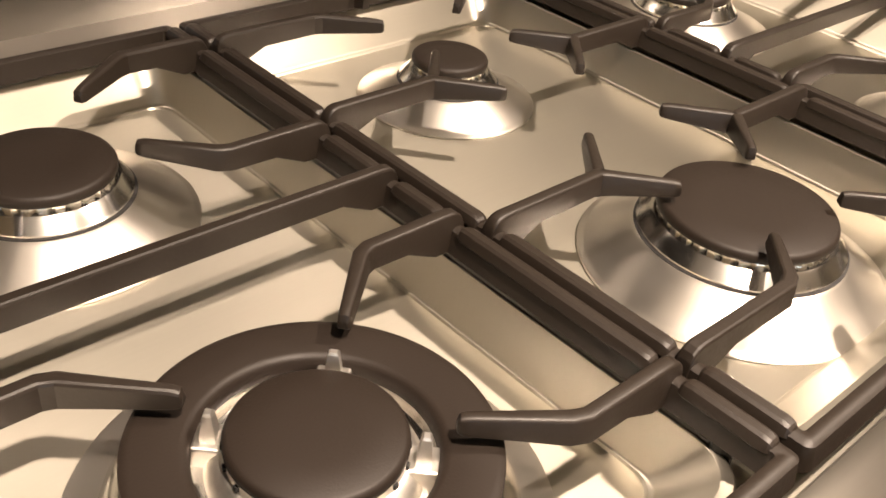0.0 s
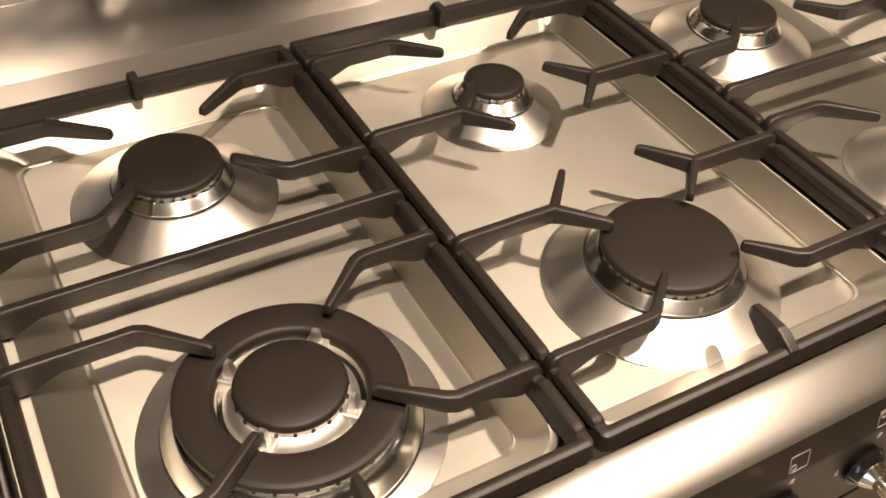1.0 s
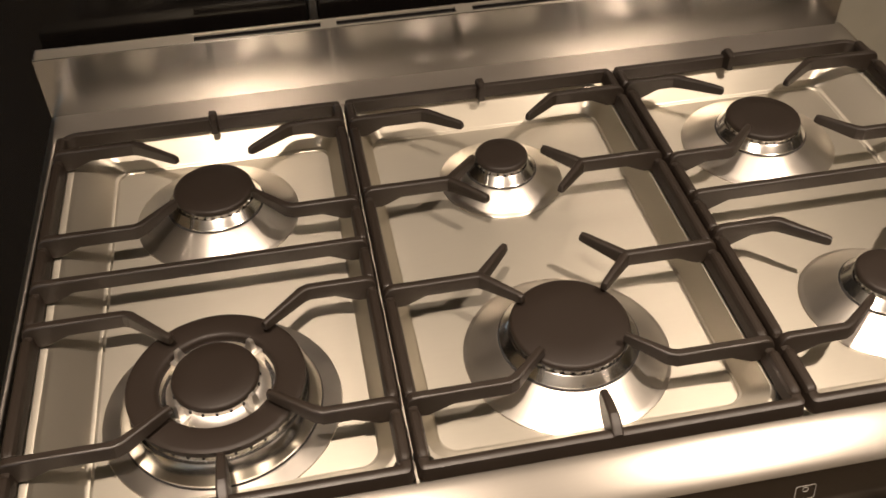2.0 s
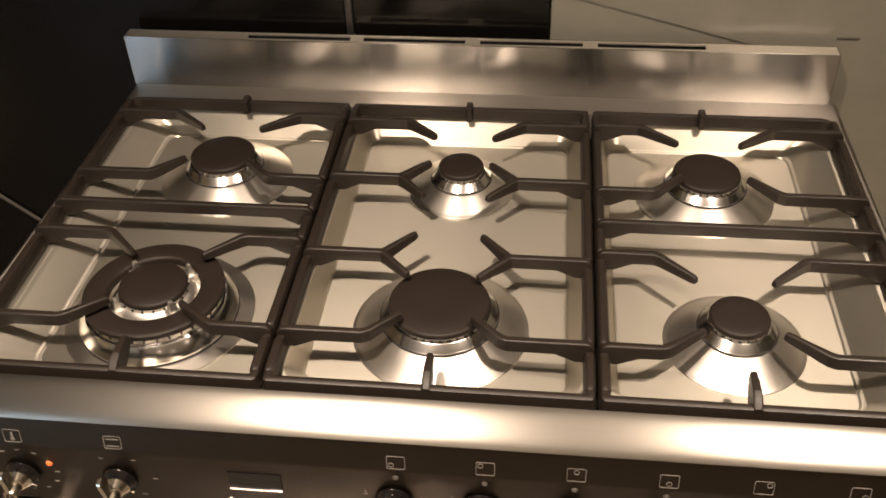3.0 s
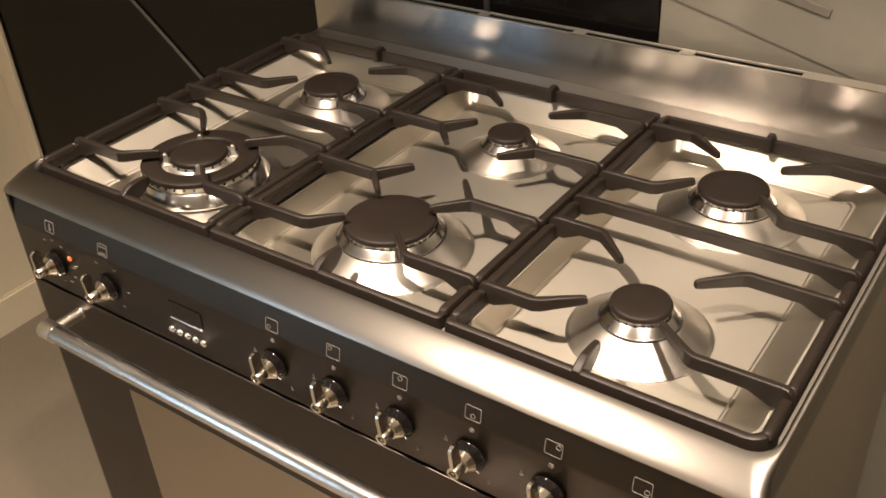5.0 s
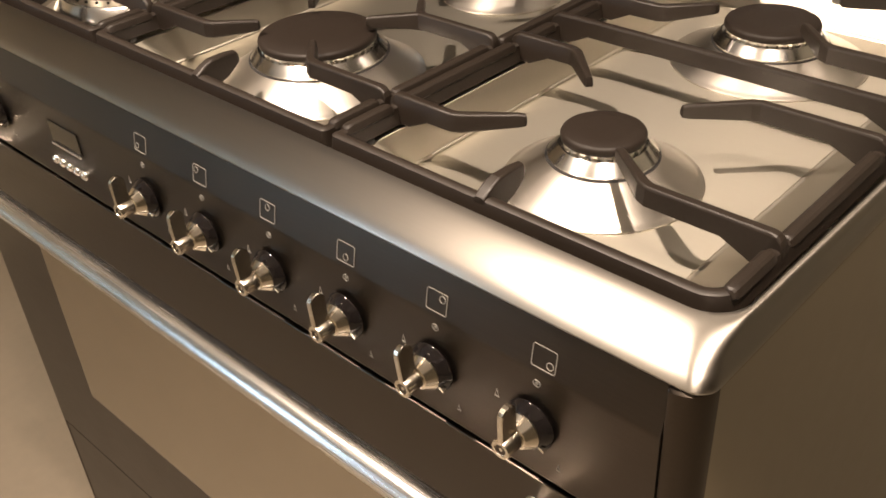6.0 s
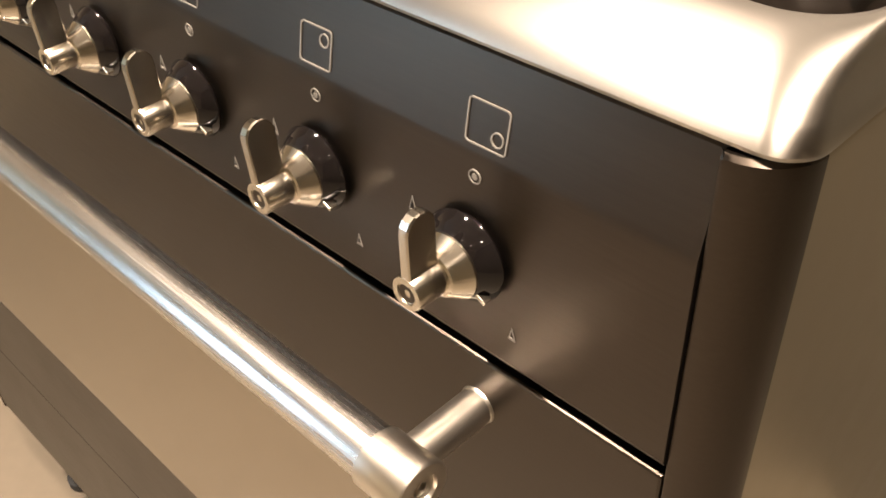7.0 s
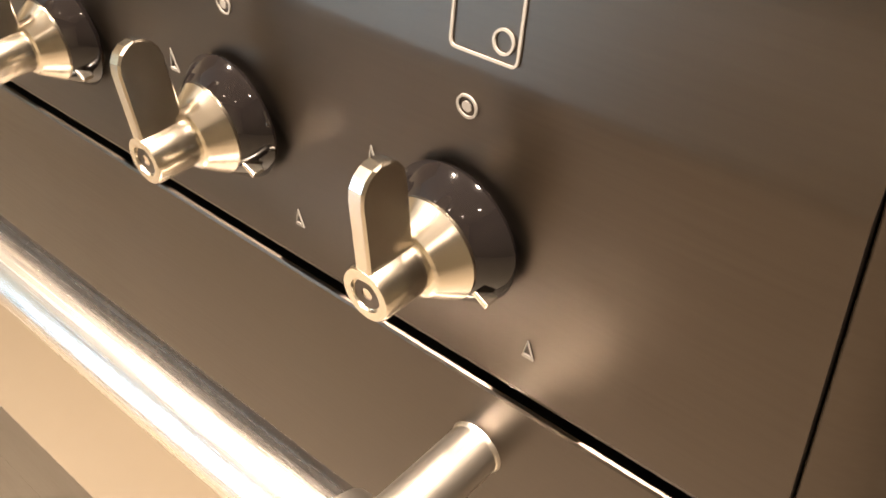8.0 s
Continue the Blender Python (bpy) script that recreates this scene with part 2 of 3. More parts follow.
solid("baseboard", skirting(X0 + 0.0145, X1, Y1 - 0.014, Y1), CREAM, "cream painted skirting board along the back wall", "baseboard", "structure")
solid("trim", box(X0 + 0.002, X0 + 0.055, Y1 - 0.024, Y1 - 0.0145, 0.1, CEIL, 0.003), CREAM, "cream painted corner trim beside a dark panel", "trim", "structure")

# dark and pale panels on the back wall
SPLIT = 0.541
JX0, JX1 = 0.2865, 0.2955
for a, b in ((X0 + 0.057, JX0 - 0.001), (JX1 + 0.001, SPLIT - 0.001)):
    solid("splashback_panel", box(a, b, Y1 - 0.012, Y1 - 0.0005, 0.098, CEIL - 0.01, 0.0015), BLACKWALL, "gloss black wall panel behind the cooker", "wall panel")
solid("joint_strip", box(JX0, JX1, Y1 - 0.0135, Y1 - 0.0005, 0.098, CEIL - 0.01, 0.0012), STRIP, "slim grey metal joint strip between black wall panels", "joint strip")
solid("splashback_panel", box(SPLIT + 0.001, X1 - 0.3, Y1 - 0.012, Y1 - 0.0005, 0.098, CEIL - 0.01, 0.0015), GREYPANEL, "satin grey-green wall panel behind the cooker", "wall panel")
YP = Y1 - 0.012
pts = []
for i in range(25):
    s = i / 24
    x = -0.66 + 0.50 * s
    pts.append((x, YP - 0.0035, 0.985 - 0.41 * s + 0.012 * math.sin(math.pi * s)))
solid("cable", tube(pts, 0.0028, 8), CABLE, "thin grey cable slanting across a dark wall", "cable")
bm = box(-0.036, 0.036, -0.002, 0.0, -0.005, 0.005, 0.0009)
solid("wall_slot", bm, GROOVE, "dark slanted slot in a pale panel", "slot", m=pose(0.705, YP - 0.0005, 1.029, 0, 13, 0))
bm = box(-0.013, 0.013, -0.002, 0.0, -0.0012, 0.0012)
solid("wall_slot", bm, GROOVE, "small dark slit in a pale panel", "slot", m=pose(0.897, YP - 0.0005, 0.963, 0, 0, 0))
bm = box(-0.127, 0.127, -0.0012, 0.0, -0.0009, 0.0009)
solid("panel_seam", bm, GROOVE, "fine dark seam across a pale panel", "seam", m=pose(0.672, YP - 0.0003, 0.980, 0, 14.5, 0))

# ceiling downlights, the added fill ones included
proto = thing("downlight", SPOTS[0][0], SPOTS[0][1], CEIL, "round recessed ceiling spotlight with a white rim; some only add fill", "ceiling lamp", "ceiling downlights")
m0 = AT[proto]
part("rim", lathe([(0.040, -0.001), (0.040, -0.006), (0.052, -0.005), (0.055, -0.001)], 40, cap1=False), WHITE, proto, m=m0)
part("bulb", lathe([(0.039, -0.002), (0.030, -0.004), (0.01, -0.005)], 32), BULB, proto, m=m0)
for sx, sy, watt in SPOTS[1:]:
    copy_thing(proto, pose(sx, sy, CEIL))

# ---- the cooker ----
L, R, FRONT, BACK = 0.008, 0.892, 0.036, 0.600
cooker = thing("range_cooker", 0.45, 0.32, 0, "wide steel range cooker with anthracite front and six burners", "cooker")


def hull(z, d=0.0):
    """The body's outline: square at the back, rounded front corners beside a recess for panel and door."""
    r, yf = 0.0165, 0.0338 + d
    right = [(0.8744, 0.0520), (0.8744, yf + 0.0012), (0.8744, yf + 0.0006), (0.8746, yf + 0.0001), (0.8749, yf)]
    for i in range(13):
        a = radians(-90 + 7.5 * i)
        right.append((R - d - r + r * math.cos(a), yf + r + r * math.sin(a)))
    right += [(R - d, 0.0520), (R - d, BACK - 0.002), (R - d, BACK - 0.001), (R - d - 0.001, BACK), (R - d - 0.002, BACK)]
    left = [(0.9 - x, y) for x, y in reversed(right)]
    return [(x, y, z) for x, y in right + left]


shell = part("body", loft([hull(0.165, 0.002), hull(0.167), hull(0.168), hull(0.881), hull(0.882), hull(0.8832, 0.001), hull(0.8832, 0.002)]), SIDE, cooker, "anthracite sheet-metal side walls, colour lifted for reflections, with rounded front corners")
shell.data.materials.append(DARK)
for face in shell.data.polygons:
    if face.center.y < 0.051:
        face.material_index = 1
# Added dark box that stands in for the shade under the body.
part("base_shade", box(L + 0.03, R - 0.03, FRONT + 0.05, BACK - 0.02, 0.06, 0.164), VOID, cooker)
foot = mesh_of("foot", lathe([(0.018, 0.0), (0.020, 0.002), (0.020, 0.012), (0.012, 0.018), (0.012, 0.17)], 20, cap0=True), RUBBER)
for fx in (L + 0.035, R - 0.035):
    for fy in (FRONT + 0.045, BACK - 0.05):
        part("foot", foot, None, cooker, m=pose(fx, fy, 0))

# hob plate: three pressed wells inside a plate, with a rolled rim
ZP, ZW = 0.8885, 0.863
CELLS = [(0.0198, 0.3060), (0.3060, 0.5940), (0.5940, 0.8802)]
WELLS = [(0.0365, 0.2960), (0.3175, 0.5825), (0.6040, 0.8635)]
FLOORS = [(0.0730, 0.2850), (0.3300, 0.5700), (0.6150, 0.8270)]
CY0, CY1, WYF, WYB = 0.0735, 0.549, 0.092, 0.5350
FYF, FYB = 0.1160, 0.5140
bm = bmesh.new()
for (cx0, cx1), (wx0, wx1), (fx0, fx1) in zip(CELLS, WELLS, FLOORS):
    def between(k, z, r):
        """The well's outline between its lip (0) and its floor (1)."""
        return rounded(wx0 + (fx0 - wx0) * k, wx1 + (fx1 - wx1) * k, WYF + (FYF - WYF) * k, WYB + (FYB - WYB) * k, z, r)
    loops = [rounded(cx0, cx1, CY0, CY1, ZP - 0.010, 0.0004), between(-0.17, ZP - 0.010, 0.022), between(-0.16, ZP - 0.0095, 0.022), between(-0.15, ZP - 0.0006, 0.022), between(-0.12, ZP, 0.022), between(0, ZP, 0.022), between(0.06, ZP - 0.0004, 0.022), between(0.12, ZP - 0.0022, 0.022), between(0.16, ZP - 0.0038, 0.0218)]
    loops += [between(0.88, ZW + 0.0052, 0.0155), between(0.93, ZW + 0.0030, 0.015), between(0.965, ZW + 0.0021, 0.015), between(1.0, ZW + 0.0017, 0.0148), between(1.035, ZW + 0.0015, 0.0146), between(1.06, ZW + 0.0006, 0.0145), between(1.09, ZW, 0.0143), between(1.16, ZW, 0.014)]
    loft(loops, False, True, bm)
bmesh.ops.remove_doubles(bm, verts=bm.verts, dist=0.0003)
brush_map(part("hob_plate", bm, STEEL_WELL, cooker, "satin stainless steel hob with three pressed wells", angle=25))
# rolled rim: side, front and back reach differ
rim = []
for side, front, back, zf, zs, zb, r in (
    (0.0000, 0.000, 0.000, -0.0100, -0.0100, -0.0100, 0.0220), (0.0004, 0.0006, 0.001, 0.0060, 0.0050, -0.0090, 0.0225), (0.0014, 0.0016, 0.003, 0.0106, 0.0102, 0.0016, 0.0230), (0.0026, 0.0030, 0.006, 0.0130, 0.0130, 0.0024, 0.0225), (0.0042, 0.0060, 0.010, 0.0138, 0.0141, 0.0030, 0.0210),
    (0.0058, 0.0110, 0.020, 0.0131, 0.0143, 0.0032, 0.0190), (0.0070, 0.0165, 0.030, 0.0114, 0.0142, 0.0032, 0.0165), (0.0078, 0.0225, 0.040, 0.0088, 0.0139, 0.0030, 0.0140), (0.0084, 0.0285, 0.048, 0.0057, 0.0134, 0.0026, 0.0120), (0.0106, 0.0335, 0.052, 0.0025, 0.0104, 0.0018, 0.0110),
    (0.0124, 0.0366, 0.0530, -0.0006, 0.0072, -0.0002, 0.0108), (0.0131, 0.0378, 0.0535, -0.0030, 0.0048, -0.0026, 0.0112), (0.0131, 0.0374, 0.054, -0.0042, 0.0028, -0.0042, 0.0115), (0.0120, 0.0364, 0.054, -0.0046, 0.0012, -0.0046, 0.0115), (0.0112, 0.030, 0.050, -0.0048, -0.0048, -0.0048, 0.0115)):
    loop = []
    for x, y, z in rounded(0.0198 - side * 0.97, 0.8802 + side * 0.97, CY0 - front, CY1 + back * 0.945, 0, r, 10, 0.010):
        k = min(1.0, max(0.0, (y - 0.44) / 0.10))
        q = min(1.0, max(0.0, (y - 0.066) / 0.042))
        k, q = k * k * (3 - 2 * k), q * q * (3 - 2 * q)
        z = zf * (1 - q) + zs * q
        loop.append((x, y, ZP + z * (1 - k) + zb * k))
    rim.append(loop)
brush_map(part("hob_rim", loft(rim), STEEL_RIM, cooker, "bright rolled steel front edge and rim"))

# upstand with slots in its top
UZ0, UZ1, UY0, UY1 = 0.8905, 0.958, 0.590, 0.612
slots = [(0.166, 0.296), (0.3125, 0.439), (0.457, 0.582), (0.600, 0.728)]
edge = [L + 0.001] + [v for s in slots for v in s] + [R - 0.0105]
up = brush_map(part("upstand", box(L, R - 0.0095, UY0, UY0 + 0.0015, UZ0, UZ1, 0.0006), STEEL_SPLASH, cooker, "brushed steel rear upstand with vent slots along its top"))
part("rear_plate", box(L, R - 0.0095, UY1 - 0.0015, UY1, 0.80, UZ1, 0.0006), STEEL, up)
for a in (L, R - 0.011):
    part("end_plate", box(a, a + 0.0015, UY0 + 0.0016, UY1 - 0.0016, UZ0, UZ1 - 0.0003), STEEL, up)
for a, b in zip(edge[::2], edge[1::2]):
    brush_map(part("top_bridge", box(a, b, UY0 + 0.0016, UY1 - 0.0016, UZ1 - 0.0022, UZ1 - 0.0004), STEEL_WELL, up))
for a, b in slots:
    brush_map(part("slot_lip", box(a + 0.0001, b - 0.0001, UY0 + 0.0016, UY0 + 0.0056, UZ1 - 0.0022, UZ1 - 0.0004), STEEL_WELL, up))
    brush_map(part("slot_lip", box(a + 0.0001, b - 0.0001, UY1 - 0.0052, UY1 - 0.0016, UZ1 - 0.0022, UZ1 - 0.0004), STEEL_WELL, up))
# Dark sheets behind and below each slot put its inner shade into colour.
for a, b in slots:
    part("slot_shade", box(a, b, UY1 - 0.0034, UY1 - 0.0018, UZ1 - 0.030, UZ1 - 0.0026), VOID, up)
    part("vent_slot_shade", box(a, b, UY0 + 0.003, UY1 - 0.0040, UZ1 - 0.012, UZ1 - 0.006), VOID, cooker)

# control panel: flat face with the upper part leaning back
PL, PR = 0.026, 0.8741
PB, PBEND, PT = 0.7745, 0.853, 0.8825
PY = 0.0325


def strip(x0, x1, prof, depth):
    loops = []
    for x in (x0, x1):
        loops.append([(x, y, z) for y, z in prof] + [(x, y + depth, z) for y, z in reversed(prof)])
    return loft(loops, True, True)


panel = part("control_panel", strip(PL, PR, [(PY + 0.004, PB), (PY + 0.001, PB + 0.0008), (PY, PB + 0.003), (PY, PB + 0.004), (PY, PBEND - 0.005), (PY, PBEND - 0.004), (PY, PBEND - 0.001), (PY + 0.0002, PBEND), (PY + 0.0005, PBEND + 0.0015), (PY + 0.0008, PBEND + 0.0028), (PY + 0.0056, PT - 0.0020), (PY + 0.0059, PT - 0.0010), (PY + 0.0070, PT)], 0.006), DARK, cooker, "anthracite brushed control panel", angle=30)
# printed marks on the panel
YM = PY - 0.0004


def outline(w, h, line, r=0.0016, depth=0.0004):
    loops = []
    for inset, y in ((0, 0.0), (0, -depth), (line, -depth), (line, 0.0)):
        loops.append([(x, y, z) for x, z, _ in rounded(-w / 2 + inset, w / 2 - inset, -h / 2 + inset, h / 2 - inset, 0, max(0.0003, r - inset), 4, 0)])
    return loft(loops)


def ring(r, line, n=24, depth=0.0004):
    loops = []
    for rr, y in ((r, 0.0), (r, -depth), (r - line, -depth), (r - line, 0.0)):
        loops.append([(rr * math.cos(2 * math.pi * i / n), y, rr * math.sin(2 * math.pi * i / n)) for i in range(n)])
    return loft(loops)


def disc(r, n=20, depth=0.0004):
    loops = [[(r * math.cos(2 * math.pi * i / n), y, r * math.sin(2 * math.pi * i / n)) for i in range(n)] for y in (0.0, -depth)]
    return loft(loops, True, True)


def triangle(w, h, line, depth=0.0004):
    def tri(s, y):
        return [(-w / 2 * s, y, -h / 2 * s), (w / 2 * s, y, -h / 2 * s), (0, y, h / 2 * s)]
    k = 1 - 2.6 * line / w
    return loft([tri(1, 0.0), tri(1, -depth), tri(k, -depth), tri(k, 0.0)])


frame_mark = mesh_of("mark_frame", outline(0.0158, 0.0138, 0.0005), PRINT)
ring_mark = mesh_of("mark_ring", ring(0.0024, 0.0005), PRINT)
off_ring = mesh_of("mark_off_ring", ring(0.0025, 0.0005), PRINT)
off_dot = mesh_of("mark_off_dot", disc(0.0011), PRINT)
flame_big = mesh_of("mark_flame", triangle(0.0036, 0.0064, 0.0004), PRINT)
flame_small = mesh_of("mark_flame", triangle(0.0030, 0.0052, 0.0004), PRINT)
GX = [0.4285, 0.5040, 0.5790, 0.6540, 0.7290, 0.8015]
SPOT = [(-0.0045, -0.003), (-0.0045, 0.003), (0, 0.003), (0, -0.003), (0.0045, 0.003), (0.0045, -0.003)]
TOPTILT = -math.degrees(math.atan2(0.0048, 0.0247))


def lean(x, z):
    """A pose on the leaning upper part of the panel."""
    return pose(x, PY + 0.0008 + (z - PBEND - 0.0028) * 0.1943 - 0.0001, z, TOPTILT, 0, 0)


for i, (gx, (cx, cz)) in enumerate(zip(GX, SPOT)):
    mx = 0.4285 + 0.0751 * i
    fm = part("burner_mark", frame_mark, None, panel, m=lean(mx, 0.8616))
    part("burner_mark_ring", ring_mark, None, panel, m=lean(mx + cx * 0.92, 0.8616 + cz * 0.92))
    part("off_mark", off_ring, None, panel, m=pose(gx - 0.0009, YM + 0.0003, 0.8442))
    part("off_mark_dot", off_dot, None, panel, m=pose(gx - 0.0009, YM + 0.0003, 0.8442))
    part("flame_mark", flame_big, None, panel, m=pose(gx - 0.0285, YM + 0.0003, 0.8215))
    part("flame_mark", flame_small, None, panel, m=pose(gx + 0.0143, YM + 0.0003, 0.7915))
OX = [0.0910, 0.1820]
for ox in OX:
    part("oven_mark", frame_mark, None, panel, m=lean(ox, 0.8625))
bm = box(-0.0009, 0.0009, -0.0004, 0, -0.0015, 0.004)
loft([[(0.0020 * math.cos(2 * math.pi * i / 16), y, -0.0030 + 0.0020 * math.sin(2 * math.pi * i / 16)) for i in range(16)] for y in (0, -0.0004)], True, True, bm)
part("thermometer_mark", bm, PRINT, panel, m=lean(OX[0], 0.8625))
bm = box(-0.0055, 0.0055, -0.0004, 0, 0.0030, 0.0037)
box(-0.0055, 0.0055, -0.0004, 0, -0.0043, -0.0036, bm=bm)
part("oven_function_mark", bm, PRINT, panel, m=lean(OX[1], 0.8625))
tick = mesh_of("scale_bar", box(-0.0021, 0.0021, -0.0003, 0, -0.0005, 0.0005), PRINT)
for ox in OX:
    for k in range(9):
        a = radians(-30 + 30 * k)
        if ox > 0.1 and k % 2:
            continue
        part("scale_mark", tick, None, panel, m=pose(ox + 0.0295 * math.sin(a), YM + 0.0003, 0.8185 + 0.0275 * math.cos(a)))

# knobs: gloss collar, nickel cone, stem and a keyhole-shaped lever
YAX = Matrix.Rotation(radians(90), 4, "X")


def turned(profile, n=40):
    bm = lathe(profile, n)
    bmesh.ops.transform(bm, matrix=YAX, verts=bm.verts)
    return bm


collar_me = mesh_of("collar", turned([(0.0155, 0.0), (0.0160, 0.0012), (0.0188, 0.0018), (0.0194, 0.0030), (0.0188, 0.0044), (0.0142, 0.0104), (0.0135, 0.0108)]), GLOSSBLACK)
cone_me = mesh_of("cone", turned([(0.0140, 0.0102), (0.0140, 0.0114), (0.0134, 0.0122), (0.0092, 0.0182), (0.0084, 0.0188), (0.0074, 0.0190)]), CHROME)
stem_me = mesh_of("stem", turned([(0.0073, 0.0188), (0.0073, 0.0318), (0.0068, 0.0326), (0.0046, 0.0326), (0.0044, 0.0318)]), CHROME)
screw_me = mesh_of("screw", turned([(0.0041, 0.0315), (0.0039, 0.0320), (0.0016, 0.0320), (0.0014, 0.0306)]), DARK)


def lever_mesh():
    # side outline in (y, z), swept over a width that is narrow at the handle
    side = [(-0.0185, 0.004)]
    side += [(-0.0185, 0.0255)]
    for i in range(9):
        a = radians(180 * i / 8)
        side.append((-0.0255 + 0.0070 * math.cos(a), 0.0255 + 0.0070 * math.sin(a)))
    side += [(-0.0325, 0.004)]
    hw = 0.0024
    loops = [[(x, y + (0.0006 if abs(x) == hw else 0) * (1 if y < -0.0255 else -1), z - (0.0004 if abs(x) == hw and z > 0.027 else 0)) for y, z in side] for x in (-hw, -hw + 0.0006, hw - 0.0006, hw)]
    return loft(loops, True, True)


lever_me = mesh_of("lever", lever_mesh(), CHROME, 35)
pin_me = mesh_of("pointer", box(-0.0042, 0.0042, -0.0100, -0.0060, -0.0009, 0.0009, 0.0003), CHROME)
ZK = 0.8150


def knob(x, turn, pointer):
    m = pose(x - 0.0035, PY - 0.0002, ZK) @ Matrix.Diagonal((0.84, 0.84, 0.84, 1))
    k = part("knob", collar_me, None, cooker, "satin nickel lever knob on a gloss black collar", m=m)
    part("cone", cone_me, None, k, m=m)
    part("stem", stem_me, None, k, m=m)
    part("screw", screw_me, None, k, m=m)
    part("lever", lever_me, None, k, m=m @ pose(0, 0, 0, 0, turn, 0))
    part("pointer", pin_me, None, k, m=m @ pose(0, 0, 0, 0, pointer, 0) @ pose(0.0150, 0, 0))


for gx, turn in zip(GX, (-5, -4, -6, -5, -7, 0)):
    knob(gx, turn, 32)
knob(OX[0], -4, 32)
knob(OX[1], -10, 32)

# clock and its buttons
part("clock_display", box(0.279, 0.327, PY - 0.0012, PY + 0.003, 0.8165, 0.8365, 0.0006), GLOSSBLACK, cooker, "gloss black clock window")
part("clock_sill", box(0.2795, 0.3265, PY - 0.0032, PY - 0.0010, 0.8145, 0.8165, 0.0006), BAR, cooker)
button = mesh_of("button", turned([(0.0042, 0.0), (0.0042, 0.0025), (0.0036, 0.0042), (0.0022, 0.0052), (0.0008, 0.0055)], 20), ALU)
for i in range(5):
    part("button", button, None, cooker, "small domed chrome push button", m=pose(0.2775 + 0.0118 * i, PY, 0.7985))
part("indicator_lamp", turned([(0.0028, 0.0), (0.0028, 0.001), (0.0018, 0.0019), (0.0006, 0.0022)], 20), ORANGE, cooker, "small orange oven indicator", m=pose(0.1165, PY, 0.8300))

# oven door with mirrored glass, bar handle, drawer below
DB, DT = 0.324, 0.7700
door = part("oven_door", box(PL - 0.002, PR, PY + 0.001, PY + 0.006, DB, DT, 0.0012), DARK, cooker, "anthracite steel oven door with mirrored window")
GX0, GX1, GZ0, GZ1 = 0.154, 0.746, 0.443, 0.655
part("oven_glass", box(GX0, GX1, PY + 0.0002, PY + 0.0012, GZ0, GZ1, 0.0004), GLASS, door, "mirrored dark oven glass")
bm = box(GX0 - 0.0012, GX0 - 0.0002, PY + 0.0005, PY + 0.0013, GZ0, GZ1)
box(GX1 + 0.0002, GX1 + 0.0012, PY + 0.0005, PY + 0.0013, GZ0, GZ1, bm=bm)
box(GX0, GX1, PY + 0.0005, PY + 0.0013, GZ0 - 0.0012, GZ0 - 0.0002, bm=bm)
part("glass_joint", bm, VOID, door)
HZ, HY, HR = 0.7460, -0.0065, 0.0105
HX0, HX1 = 0.087, 0.8115
bar = lathe([(HR, 0.0), (HR, HX1 - HX0 - 0.03)], 40, cap0=True)
bmesh.ops.transform(bar, matrix=Matrix.Translation((HX0 + 0.015, HY, HZ)) @ Matrix.Rotation(radians(90), 4, "Y"), verts=bar.verts)
handle = part("handle", bar, BAR, door, "thick round steel bar handle")
ferrule = mesh_of("ferrule", lathe([(0.0104, 0.0), (0.0117, 0.0006), (0.0117, 0.0210), (0.0109, 0.0220), (0.0066, 0.0220), (0.0062, 0.0206), (0.0030, 0.0206), (0.0028, 0.0180)], 40, cap0=True), POST)
part("ferrule", ferrule, None, handle, m=Matrix.Translation((HX1 - 0.021, HY, HZ)) @ Matrix.Rotation(radians(90), 4, "Y"))
part("ferrule", ferrule, None, handle, m=Matrix.Translation((HX0 + 0.021, HY, HZ)) @ Matrix.Rotation(radians(-90), 4, "Y"))
post = mesh_of("post", turned([(0.0078, 0.0), (0.0075, 0.0008), (0.0072, 0.0012), (0.0072, 0.040)], 32), POST)
for hx in (HX0 + 0.012, HX1 - 0.012):
    part("post", post, None, handle, m=pose(hx, PY + 0.001, HZ))
part("drawer_front", box(PL - 0.002, PR, PY + 0.002, PY + 0.007, 0.172, DB - 0.0035, 0.0012), DARK, cooker, "anthracite storage drawer front below the oven")
# Dark sheet behind panel and door supplies the shade in their gaps.
part("gap_shade", box(PL - 0.0012, PR + 0.0012, 0.0495, 0.0515, 0.17, 0.879), VOID, cooker)


